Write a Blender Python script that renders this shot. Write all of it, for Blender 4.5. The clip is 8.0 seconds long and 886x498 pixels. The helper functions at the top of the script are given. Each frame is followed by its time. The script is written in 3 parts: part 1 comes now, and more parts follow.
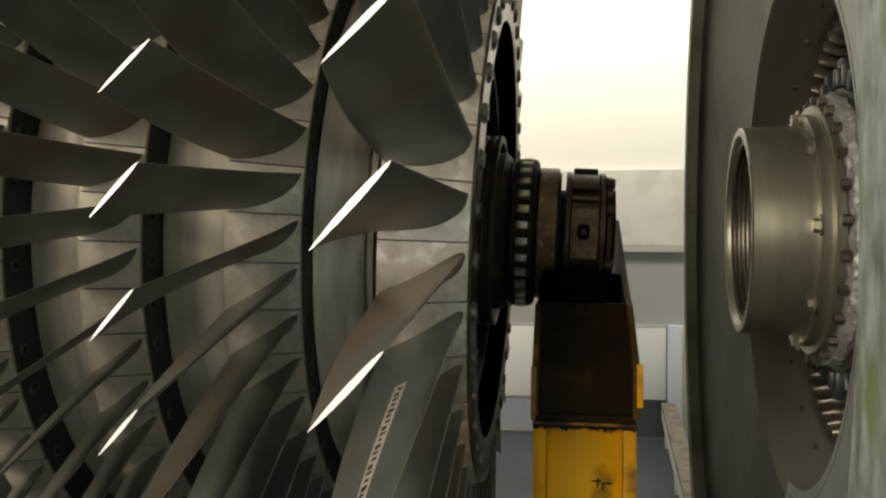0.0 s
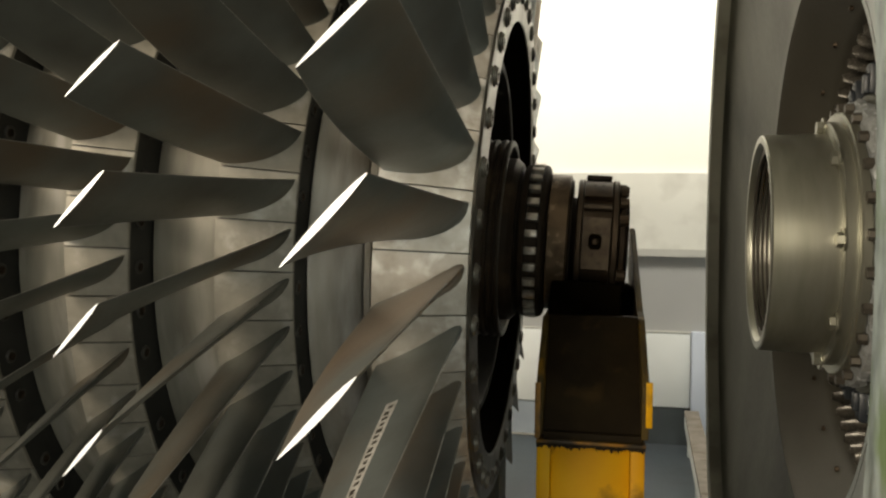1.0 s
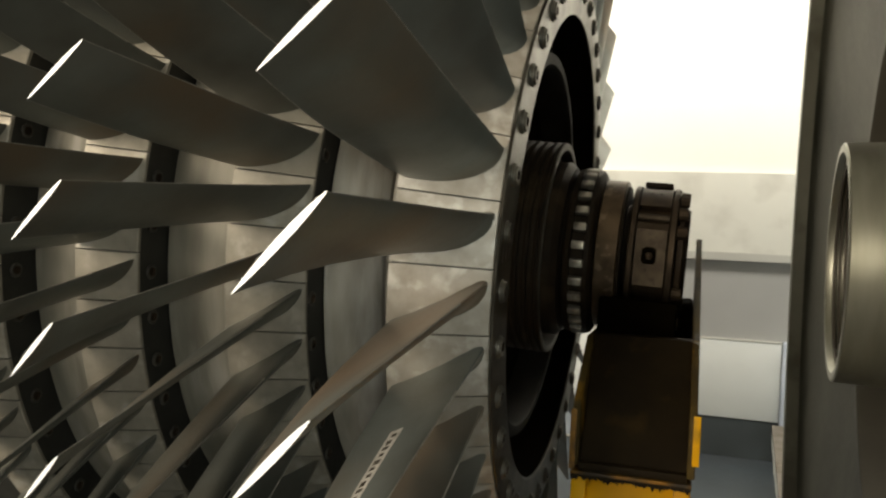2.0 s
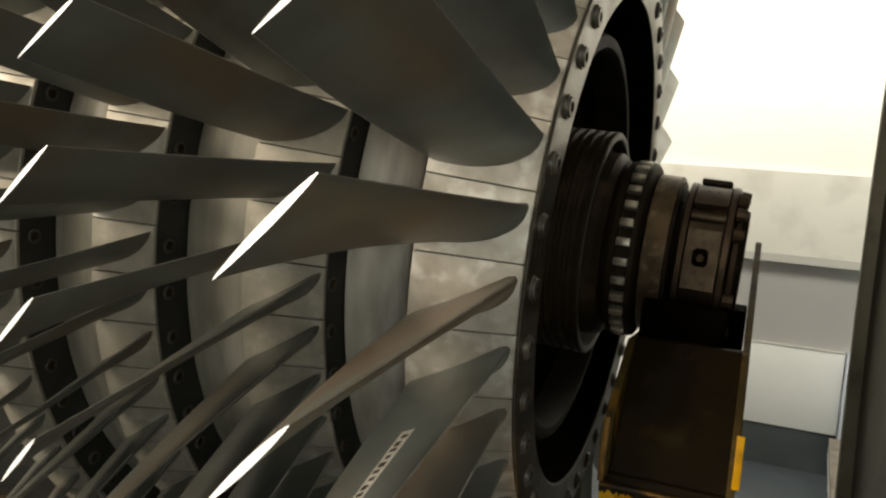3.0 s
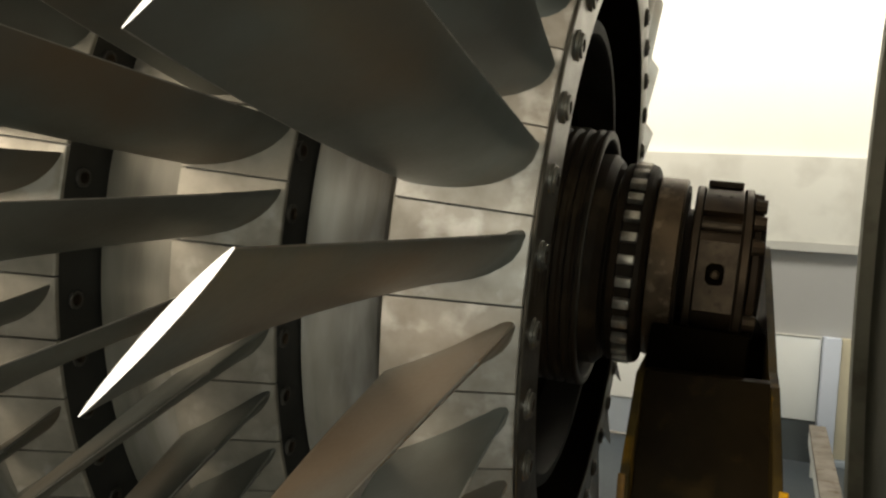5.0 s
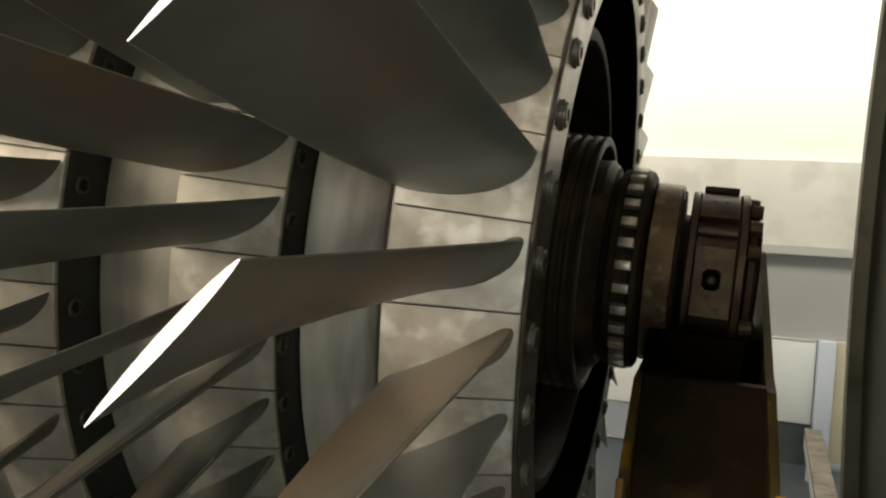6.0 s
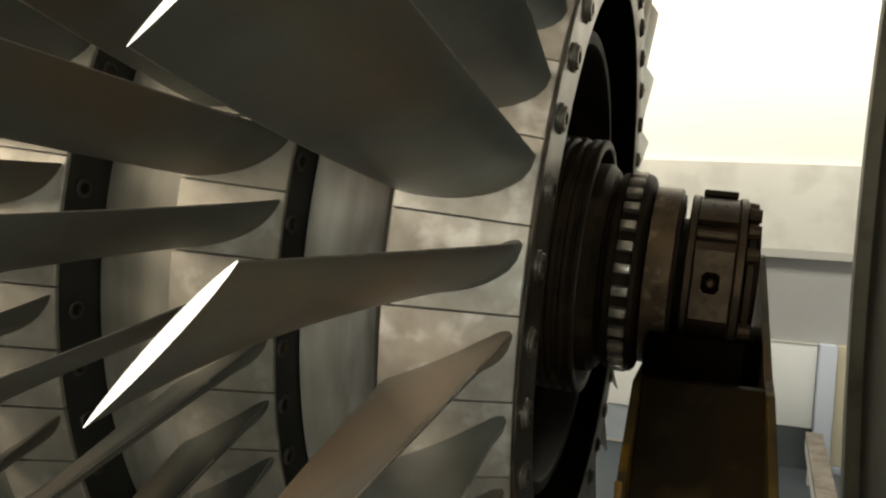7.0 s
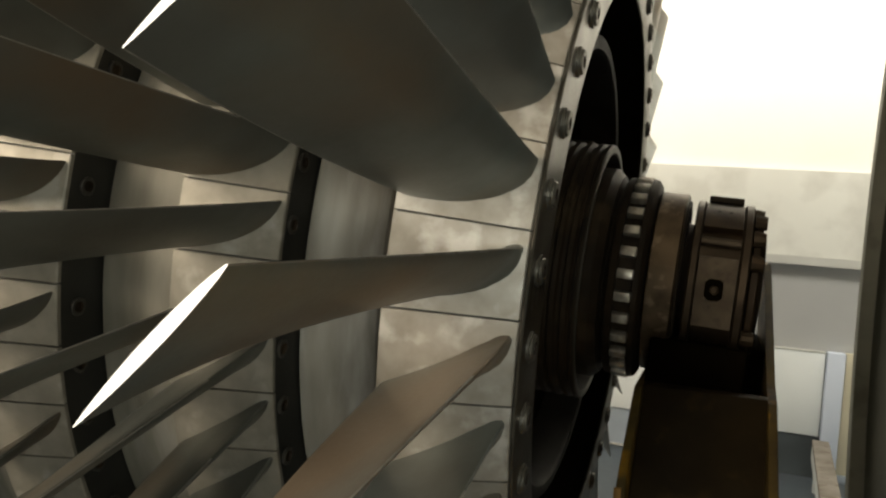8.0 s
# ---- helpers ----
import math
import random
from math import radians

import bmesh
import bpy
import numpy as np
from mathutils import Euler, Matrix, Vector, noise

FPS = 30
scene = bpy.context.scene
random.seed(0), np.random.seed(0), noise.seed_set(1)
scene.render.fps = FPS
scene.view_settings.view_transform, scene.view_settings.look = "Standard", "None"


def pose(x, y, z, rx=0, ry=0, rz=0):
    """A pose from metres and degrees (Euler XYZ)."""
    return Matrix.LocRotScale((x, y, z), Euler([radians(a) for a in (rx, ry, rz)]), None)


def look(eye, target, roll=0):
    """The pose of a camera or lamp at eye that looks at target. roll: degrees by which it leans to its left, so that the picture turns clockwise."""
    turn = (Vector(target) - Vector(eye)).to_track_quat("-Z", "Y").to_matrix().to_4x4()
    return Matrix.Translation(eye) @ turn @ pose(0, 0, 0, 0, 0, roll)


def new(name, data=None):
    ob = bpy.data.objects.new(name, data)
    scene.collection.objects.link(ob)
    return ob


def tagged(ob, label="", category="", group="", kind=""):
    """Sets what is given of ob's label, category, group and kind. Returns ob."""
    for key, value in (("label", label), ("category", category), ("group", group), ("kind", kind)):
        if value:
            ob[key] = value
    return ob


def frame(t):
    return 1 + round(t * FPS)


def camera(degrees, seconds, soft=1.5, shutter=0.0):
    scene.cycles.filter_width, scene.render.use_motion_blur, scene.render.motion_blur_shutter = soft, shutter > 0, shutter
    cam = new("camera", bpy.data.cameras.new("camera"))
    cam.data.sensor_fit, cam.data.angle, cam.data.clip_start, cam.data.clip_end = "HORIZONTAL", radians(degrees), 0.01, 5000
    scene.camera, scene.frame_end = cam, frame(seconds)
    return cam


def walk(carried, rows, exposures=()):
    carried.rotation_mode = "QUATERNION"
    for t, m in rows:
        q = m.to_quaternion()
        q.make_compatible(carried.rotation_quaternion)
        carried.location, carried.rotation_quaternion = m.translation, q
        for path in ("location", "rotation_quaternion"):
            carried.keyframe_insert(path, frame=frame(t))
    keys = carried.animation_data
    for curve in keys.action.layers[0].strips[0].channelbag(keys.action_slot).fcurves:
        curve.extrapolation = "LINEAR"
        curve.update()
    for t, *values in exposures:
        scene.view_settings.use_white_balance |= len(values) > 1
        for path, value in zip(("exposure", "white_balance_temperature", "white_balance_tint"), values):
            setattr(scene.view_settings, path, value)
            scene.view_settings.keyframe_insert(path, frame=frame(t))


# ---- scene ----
LENS = 58.5
cam = camera(LENS, 8.0, soft=2.3, shutter=0.3)
# seconds, eye x y z, yaw, pitch, roll (degrees)
ROWS = [
    (0, 0.1648, -2.0933, 1.6552, 8.678, -0.068, 0.101),
    (0.5, 0.1833, -2.0911, 1.6620, 9.399, 0.144, 0.421),
    (1, 0.2055, -2.0237, 1.6775, 10.654, -0.177, 1.000),
    (1.5, 0.2159, -1.9841, 1.6829, 11.576, -0.547, 1.066),
    (2, 0.2942, -1.8913, 1.7179, 17.271, -1.005, 2.765),
    (2.2, 0.3201, -1.8516, 1.7220, 19.344, -1.352, 3.649),
    (3.3, 0.2970, -1.7370, 1.7391, 21.403, -2.644, 5.910),
    (3.5, 0.2254, -1.6724, 1.7690, 19.614, -2.455, 3.943),
    (4, 0.1957, -1.5837, 1.7755, 17.979, -3.030, 3.519),
    (4.5, 0.2041, -1.5762, 1.7761, 18.791, -3.018, 3.453),
    (6, 0.2002, -1.5819, 1.7820, 18.369, -2.563, 3.337),
    (6.5, 0.2010, -1.5856, 1.7811, 18.570, -2.556, 3.411),
    (7, 0.2045, -1.5852, 1.7819, 18.482, -2.324, 3.377),
    (7.5, 0.2128, -1.5832, 1.7825, 18.962, -2.046, 4.000),
    (8, 0.2132, -1.5813, 1.7853, 19.113, -2.298, 4.234),
]


def eye_pose(x, y, z, yaw, pitch, roll):
    a, b = radians(yaw), radians(pitch)
    ahead = Vector((-math.sin(a) * math.cos(b), math.cos(a) * math.cos(b), math.sin(b)))
    return look((x, y, z), Vector((x, y, z)) + ahead, roll)


walk(cam, [(t, eye_pose(*r)) for t, *r in ROWS], exposures=[(0.0, -0.37, 7250, 9), (0.6, -0.37, 7250, 9), (1.1, -0.05, 7250, 9), (8.0, -0.06, 7250, 9)])

# ---- light ----
world = bpy.data.worlds.new("sky")
scene.world = world
world.use_nodes = True
wn = world.node_tree
sky = wn.nodes.new("ShaderNodeTexSky")
sky.sky_type, sky.sun_disc, sky.sun_elevation, sky.sun_rotation = "NISHITA", False, radians(40), radians(150)
wn.links.new(sky.outputs[0], wn.nodes["Background"].inputs[0])
wn.nodes["Background"].inputs[1].default_value = 0.1


def area(name, eye, target, sx, sy, watts, colour):
    lamp = bpy.data.lights.new(name, "AREA")
    lamp.shape, lamp.size, lamp.size_y, lamp.energy, lamp.color = "RECTANGLE", sx, sy, watts, colour
    ob = new(name, lamp)
    ob.matrix_world = look(eye, target)
    return ob


# area lights added for unseen sources: main front-left, cool front-right, and a wash on the far wall
area("front_left_light", (-3.2, -6.4, 2.75), (0.1, -0.8, 1.4), 3.6, 2.8, 720, (1.0, 0.915, 0.79))
area("cool_right_light", (2.5, -6.4, 1.9), (0.1, -0.9, 1.6), 2.0, 1.8, 112, (0.86, 0.975, 1.0))
area("far_wall_light", (0.8, 3.0, 5.2), (0.8, 5.1, 3.7), 7.0, 1.0, 262, (1.0, 0.988, 0.945))



# ---- materials ----
def material(name, base, base2=None, rough=0.5, metal=0.0, scale=6.0, fine=90.0, bump=0.1, spread=0.12, stain=None, amount=0.0, stain_scale=3.0, vary=0.0, streak=None, spec=0.5):
    m = bpy.data.materials.new(name)
    m.use_nodes = True
    nt = m.node_tree
    n, l = nt.nodes, nt.links
    b = n["Principled BSDF"]
    b.inputs["Metallic"].default_value = metal
    b.inputs["Specular IOR Level"].default_value = spec
    tc = n.new("ShaderNodeTexCoord")
    mp = n.new("ShaderNodeMapping")
    l.new(tc.outputs["Object"], mp.inputs[0])
    if streak:
        mp.inputs["Scale"].default_value = streak
    oi = n.new("ShaderNodeObjectInfo")
    off = n.new("ShaderNodeVectorMath")
    off.operation = "ADD"
    l.new(mp.outputs[0], off.inputs[0])
    mul = n.new("ShaderNodeMath")
    mul.operation = "MULTIPLY"
    mul.inputs[1].default_value = 37.0
    l.new(oi.outputs["Random"], mul.inputs[0])
    l.new(mul.outputs[0], off.inputs[1])

    def noise_at(s, detail=5.0):
        t = n.new("ShaderNodeTexNoise")
        t.inputs["Scale"].default_value, t.inputs["Detail"].default_value = s, detail
        l.new(off.outputs[0], t.inputs["Vector"])
        return t

    big, small = noise_at(scale), noise_at(fine, 3.0)
    mix = n.new("ShaderNodeMix")
    mix.data_type = "RGBA"
    mix.inputs[6].default_value = (*base, 1)
    mix.inputs[7].default_value = (*(base2 or [c * 0.7 for c in base]), 1)
    ramp = n.new("ShaderNodeMapRange")
    ramp.inputs[1].default_value, ramp.inputs[2].default_value = 0.35, 0.68
    l.new(big.outputs[0], ramp.inputs[0])
    l.new(ramp.outputs[0], mix.inputs[0])
    out = mix.outputs[2]
    if stain:
        st = noise_at(stain_scale, 7.0)
        sr = n.new("ShaderNodeMapRange")
        sr.inputs[1].default_value, sr.inputs[2].default_value = 0.62 - 0.2 * amount, 0.72 - 0.1 * amount
        l.new(st.outputs[0], sr.inputs[0])
        m2 = n.new("ShaderNodeMix")
        m2.data_type = "RGBA"
        l.new(sr.outputs[0], m2.inputs[0])
        l.new(out, m2.inputs[6])
        m2.inputs[7].default_value = (*stain, 1)
        out = m2.outputs[2]
    if vary:
        hsv = n.new("ShaderNodeHueSaturation")
        vr = n.new("ShaderNodeMapRange")
        vr.inputs[3].default_value, vr.inputs[4].default_value = 1 - vary, 1 + vary
        l.new(oi.outputs["Random"], vr.inputs[0])
        l.new(vr.outputs[0], hsv.inputs["Value"])
        l.new(out, hsv.inputs["Color"])
        out = hsv.outputs[0]
    l.new(out, b.inputs["Base Color"])
    rr = n.new("ShaderNodeMapRange")
    rr.inputs[3].default_value, rr.inputs[4].default_value = max(0.05, rough - spread), min(1, rough + spread)
    add = n.new("ShaderNodeMath")
    add.operation = "ADD"
    l.new(big.outputs[0], add.inputs[0])
    l.new(small.outputs[0], add.inputs[1])
    half = n.new("ShaderNodeMath")
    half.operation = "MULTIPLY"
    half.inputs[1].default_value = 0.5
    l.new(add.outputs[0], half.inputs[0])
    l.new(half.outputs[0], rr.inputs[0])
    l.new(rr.outputs[0], b.inputs["Roughness"])
    if bump:
        bp = n.new("ShaderNodeBump")
        bp.inputs["Strength"].default_value, bp.inputs["Distance"].default_value = bump, 0.002
        l.new(half.outputs[0], bp.inputs["Height"])
        l.new(bp.outputs[0], b.inputs["Normal"])
    return m


# back-row blades, toned darker than the front row for their shade
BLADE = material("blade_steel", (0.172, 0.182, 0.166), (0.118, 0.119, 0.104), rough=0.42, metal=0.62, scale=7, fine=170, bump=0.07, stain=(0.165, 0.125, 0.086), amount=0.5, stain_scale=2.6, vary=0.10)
# the brown film of the front row also stands for warm bounced light
BLADE_FRONT = material("brown_filmed_blade_steel", (0.198, 0.220, 0.210), (0.146, 0.150, 0.138), rough=0.40, metal=0.6, scale=7, fine=170, bump=0.07, stain=(0.235, 0.180, 0.130), amount=0.62, stain_scale=1.7, vary=0.08)
# near-white base puts the glare of the tips into their colour
TIP = material("glare_white_tip_steel", (0.86, 0.90, 0.94), (0.78, 0.81, 0.84), rough=0.45, metal=0.15, fine=300, bump=0.05)
# worn edges, with the thin edge highlight painted in as lighter steel
EDGE = material("worn_highlit_edge_steel", (0.43, 0.42, 0.395), (0.29, 0.28, 0.255), rough=0.42, metal=0.75, scale=60, fine=300)
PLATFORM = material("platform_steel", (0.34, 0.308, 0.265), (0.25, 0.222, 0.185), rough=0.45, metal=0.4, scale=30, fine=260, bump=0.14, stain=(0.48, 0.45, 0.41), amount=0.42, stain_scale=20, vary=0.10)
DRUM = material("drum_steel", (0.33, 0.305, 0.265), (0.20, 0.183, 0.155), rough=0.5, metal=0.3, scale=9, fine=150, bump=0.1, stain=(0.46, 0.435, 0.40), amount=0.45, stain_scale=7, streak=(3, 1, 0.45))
# darker copies of drum and platform steel put the back rows in shade
DRUM_BACK = material("shaded_drum_steel", (0.215, 0.20, 0.165), (0.135, 0.125, 0.10), rough=0.5, metal=0.3, scale=9, fine=150, bump=0.1, stain=(0.26, 0.245, 0.215), amount=0.45, stain_scale=7, streak=(3, 1, 0.45))
PLATFORM_BACK = material("shaded_platform_steel", (0.235, 0.215, 0.178), (0.172, 0.156, 0.126), rough=0.45, metal=0.4, scale=30, fine=260, bump=0.14, stain=(0.30, 0.285, 0.25), amount=0.4, stain_scale=20, vary=0.10)
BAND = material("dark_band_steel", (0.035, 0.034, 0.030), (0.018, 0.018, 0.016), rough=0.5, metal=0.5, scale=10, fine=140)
FACE = material("face_ring_steel", (0.19, 0.18, 0.158), (0.115, 0.10, 0.08), rough=0.33, metal=0.9, scale=14, fine=180, bump=0.15, stain=(0.04, 0.03, 0.022), amount=0.5, stain_scale=8)
# This brown holds the lower ring's shade together with its oil.
LOWER_DARK = material("brown_oil_and_shade", (0.050, 0.038, 0.026), (0.024, 0.018, 0.012), rough=0.38, metal=0.35, scale=16, fine=150, bump=0.15, stain=(0.09, 0.07, 0.05), amount=0.2, stain_scale=20, spec=0.3)
# dark brown that paints shade on the lip inside the hollow
DEEP = material("hollow_shade_brown", (0.013, 0.010, 0.0065), (0.007, 0.005, 0.003), rough=0.6, scale=14, fine=140, bump=0.3, spec=0.12)
OILY = material("oily_black_steel", (0.026, 0.017, 0.010), (0.013, 0.0085, 0.005), rough=0.55, metal=0.1, scale=12, fine=160, bump=0.2, stain=(0.045, 0.030, 0.017), amount=0.3, stain_scale=14, spec=0.15)
BOLT = material("bolt_steel", (0.085, 0.075, 0.061), (0.065, 0.057, 0.046), rough=0.5, metal=0.7, scale=40, fine=300)
HEAD = material("bolt_head_steel", (0.20, 0.188, 0.165), (0.13, 0.12, 0.10), rough=0.42, metal=0.8, scale=40, fine=300, vary=0.2)
SHAFT = material("worn_ring_steel", (0.12, 0.085, 0.054), (0.06, 0.040, 0.023), rough=0.4, metal=0.8, scale=22, fine=220, bump=0.25, stain=(0.19, 0.14, 0.095), amount=0.3, stain_scale=48)
TOOTH = material("bright_tooth_steel", (0.50, 0.46, 0.40), (0.27, 0.235, 0.19), rough=0.35, metal=0.65, scale=70, fine=300, vary=0.15)
HOUSE = material("bearing_steel", (0.06, 0.043, 0.028), (0.03, 0.020, 0.012), rough=0.42, metal=0.75, scale=18, fine=200, bump=0.2, stain=(0.065, 0.042, 0.025), amount=0.4, stain_scale=15)
PAD = material("pad_steel", (0.085, 0.067, 0.048), (0.055, 0.042, 0.029), rough=0.42, metal=0.75, scale=40, fine=260, bump=0.14, stain=(0.04, 0.03, 0.02), amount=0.2, stain_scale=50)
YELLOW = material("yellow_paint", (0.78, 0.42, 0.006), (0.66, 0.31, 0.005), rough=0.5, scale=5, fine=120, bump=0.2, stain=(0.075, 0.042, 0.010), amount=0.36, stain_scale=9, spec=0.2)
WORN = material("chipped_yellow_paint", (0.36, 0.16, 0.006), (0.10, 0.055, 0.010), rough=0.55, scale=26, fine=140, bump=0.5, stain=(0.03, 0.02, 0.01), amount=0.9, stain_scale=22)
CHEEK = material("greasy_worn_paint", (0.085, 0.056, 0.014), (0.035, 0.024, 0.010), rough=0.55, scale=14, fine=130, bump=0.35, stain=(0.26, 0.135, 0.01), amount=0.25, stain_scale=11, spec=0.15)
GRIME = material("greasy_plate", (0.026, 0.0175, 0.008), (0.012, 0.008, 0.004), rough=0.55, scale=9, fine=120, bump=0.3, stain=(0.05, 0.032, 0.012), amount=0.2, stain_scale=12, spec=0.1)
CASING = material("casing_steel", (0.070, 0.069, 0.052), (0.040, 0.040, 0.030), rough=0.5, metal=0.5, scale=4, fine=90, bump=0.2, stain=(0.022, 0.022, 0.015), amount=0.5, stain_scale=3.6, streak=(1, 1, 0.5))
NEAR_FLANGE = material("green_grey_near_flange", (0.36, 0.42, 0.42), (0.12, 0.145, 0.14), rough=0.5, metal=0.1, scale=26, fine=70, bump=0.9, stain=(0.16, 0.23, 0.12), amount=0.4, stain_scale=12, streak=(1.0, 1.0, 0.55))
LIT_DISH = material("lit_dish_steel", (0.25, 0.275, 0.265), (0.19, 0.21, 0.20), rough=0.42, metal=0.4, scale=4, fine=120, bump=0.06)
WET = material("wet_black_grease", (0.020, 0.024, 0.028), (0.010, 0.012, 0.015), rough=0.38, scale=20, fine=120, bump=0.4, spec=0.35)
SKIRT_RIGHT = material("dark_right_skirting", (0.055, 0.066, 0.07), (0.04, 0.048, 0.052), rough=0.55, scale=3, fine=60)
FAR_FLANGE = material("shaded_flange_steel", (0.17, 0.168, 0.135), (0.12, 0.118, 0.092), rough=0.6, metal=0.1, scale=6, fine=100, bump=0.15, stain=(0.08, 0.075, 0.055), amount=0.4, stain_scale=6)
HUB = material("hub_steel", (0.29, 0.285, 0.235), (0.215, 0.21, 0.168), rough=0.36, metal=0.85, scale=8, fine=140, bump=0.1, streak=(3, 1, 0.4))
RIM = material("rough_rim_steel", (0.26, 0.27, 0.27), (0.13, 0.135, 0.13), rough=0.55, metal=0.35, scale=40, fine=200, bump=0.6, stain=(0.42, 0.44, 0.45), amount=0.3, stain_scale=40)
LIP = material("smooth_lip_steel", (0.055, 0.050, 0.037), (0.040, 0.036, 0.027), rough=0.6, metal=0.4, scale=3, fine=120, bump=0.05)
# shade as colour: disc hollow, saddle foot, rear block and pad socket
SHADE_BLACK = material("recess_shade_black", (0.006, 0.0042, 0.0022), (0.003, 0.002, 0.001), rough=0.9, scale=14, fine=140, bump=0.3, spec=0.01)
ETCH = material("etched_strip_steel", (0.62, 0.60, 0.56), (0.48, 0.46, 0.42), rough=0.45, metal=0.5, scale=60, fine=300)
VANE = material("vane_steel", (0.075, 0.068, 0.056), (0.04, 0.036, 0.03), rough=0.27, metal=0.45, scale=30, fine=150)
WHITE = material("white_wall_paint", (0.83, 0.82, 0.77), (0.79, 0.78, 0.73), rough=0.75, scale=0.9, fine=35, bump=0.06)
BEAM = material("beam_paint", (0.66, 0.655, 0.60), (0.61, 0.605, 0.555), rough=0.75, scale=1.6, fine=45, bump=0.08, stain=(0.55, 0.54, 0.49), amount=0.55, stain_scale=2.8)
LEDGE = material("ledge_paint", (0.50, 0.495, 0.46), (0.46, 0.455, 0.42), rough=0.75, scale=2, fine=60)
SCREWS = material("band_screw_steel", (0.075, 0.07, 0.06), (0.045, 0.04, 0.035), rough=0.5, metal=0.6, scale=40, fine=300)
GREY = material("grey_wall_tone", (0.40, 0.40, 0.39), (0.36, 0.36, 0.35), rough=0.75, scale=1.2, fine=45, bump=0.06)
BOARD = material("white_board", (0.78, 0.80, 0.78), (0.72, 0.74, 0.72), rough=0.6, scale=1.4, fine=60, bump=0.03)
BLUISH = material("bluish_post_paint", (0.60, 0.65, 0.74), (0.55, 0.60, 0.69), rough=0.65, scale=2, fine=60)
CREAM = material("cream_paint", (0.55, 0.50, 0.37), (0.50, 0.45, 0.325), rough=0.7, scale=2, fine=60)
FLOOR = material("blue_grey_floor", (0.062, 0.078, 0.09), (0.045, 0.056, 0.065), rough=0.45, scale=1.2, fine=50, bump=0.08, stain=(0.05, 0.058, 0.066), amount=0.3, stain_scale=1.5)
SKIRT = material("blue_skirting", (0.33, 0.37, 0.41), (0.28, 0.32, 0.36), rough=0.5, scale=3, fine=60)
BENCH = material("bench_paint", (0.22, 0.195, 0.165), (0.15, 0.13, 0.105), rough=0.65, scale=9, fine=90, stain=(0.10, 0.07, 0.045), amount=0.3, stain_scale=12)
CEIL = material("ceiling_paint", (0.62, 0.61, 0.57), (0.57, 0.56, 0.52), rough=0.8, scale=1, fine=30)


# ---- mesh helpers ----
def mesh_of(name, bm, mats, smooth=35):
    bmesh.ops.recalc_face_normals(bm, faces=bm.faces[:])
    me = bpy.data.meshes.new(name)
    bm.to_mesh(me)
    bm.free()
    for m in mats if isinstance(mats, (list, tuple)) else [mats]:
        me.materials.append(m)
    if smooth:
        me.shade_smooth()
        me.set_sharp_from_angle(angle=radians(smooth))
    return me


def part(name, bm, mats, parent, label="", m=None, smooth=35):
    me = bm if isinstance(bm, bpy.types.Mesh) else mesh_of(name, bm, mats, smooth)
    ob = new(name, me)
    ob.parent = parent
    if m is not None:
        ob.matrix_basis = m
    return tagged(ob, label)


def thing(name, m, label, category, group="", kind=""):
    ob = new(name)
    ob.matrix_basis = m
    ob.empty_display_size = 0.1
    return tagged(ob, label, category, group, kind)


def solid(name, bm, mats, label, category, group="", kind="", m=None, smooth=35):
    ob = new(name, mesh_of(name, bm, mats, smooth))
    if m is not None:
        ob.matrix_basis = m
    return tagged(ob, label, category, group, kind)


def box(bm, x0, x1, y0, y1, z0, z1, bevel=0.0, m=None):
    r = bmesh.ops.create_cube(bm, size=1.0)
    vs = r["verts"]
    for v in vs:
        v.co = Vector(((x0 + x1) / 2 + v.co.x * (x1 - x0), (y0 + y1) / 2 + v.co.y * (y1 - y0), (z0 + z1) / 2 + v.co.z * (z1 - z0)))
    if bevel:
        es = list({e for v in vs for e in v.link_edges})
        out = bmesh.ops.bevel(bm, geom=es, offset=bevel, segments=2, affect="EDGES", profile=0.5)
        vs = list({v for f in out["faces"] for v in f.verts} | {v for v in vs if v.is_valid})
    if m is not None:
        bmesh.ops.transform(bm, matrix=m, verts=vs)
    return bm


def lathe(profile, segs=120, closed=True, bm=None, a0=0.0, a1=2 * math.pi):
    """A profile of (x, r) turned round the X axis."""
    bm = bm or bmesh.new()
    full = abs(a1 - a0 - 2 * math.pi) < 1e-6
    n = segs if full else segs + 1
    rings = []
    for i in range(n):
        a = a0 + (a1 - a0) * i / segs
        rings.append([bm.verts.new((x, -r * math.cos(a), r * math.sin(a))) for x, r in profile])
    k = len(profile)
    for i in range(segs):
        p, q = rings[i], rings[(i + 1) % n]
        for j in range(k if closed else k - 1):
            jj = (j + 1) % k
            bm.faces.new((p[j], p[jj], q[jj], q[j]))
    if not full and closed:
        bm.faces.new(rings[0])
        bm.faces.new(list(reversed(rings[-1])))
    return bm


def prism(bm, sides, r0, r1, h, m, turn=0.0):
    """A capped prism along local z, with radii r0 below and r1 above."""
    lo = [bm.verts.new(m @ Vector((r0 * math.cos(turn + 2 * math.pi * i / sides), r0 * math.sin(turn + 2 * math.pi * i / sides), 0))) for i in range(sides)]
    hi = [bm.verts.new(m @ Vector((r1 * math.cos(turn + 2 * math.pi * i / sides), r1 * math.sin(turn + 2 * math.pi * i / sides), h))) for i in range(sides)]
    for i in range(sides):
        bm.faces.new((lo[i], lo[(i + 1) % sides], hi[(i + 1) % sides], hi[i]))
    bm.faces.new(hi)
    bm.faces.new(list(reversed(lo)))
    return bm


def spin(a):
    """The turn about the rotor's axis that lifts the near side by the angle a."""
    return Matrix.Rotation(-a, 4, "X")


AXIS_Z = 1.70
AXIS = Matrix.Translation((0, 0, AXIS_Z)) @ Matrix.Rotation(radians(2.9), 4, "Y")

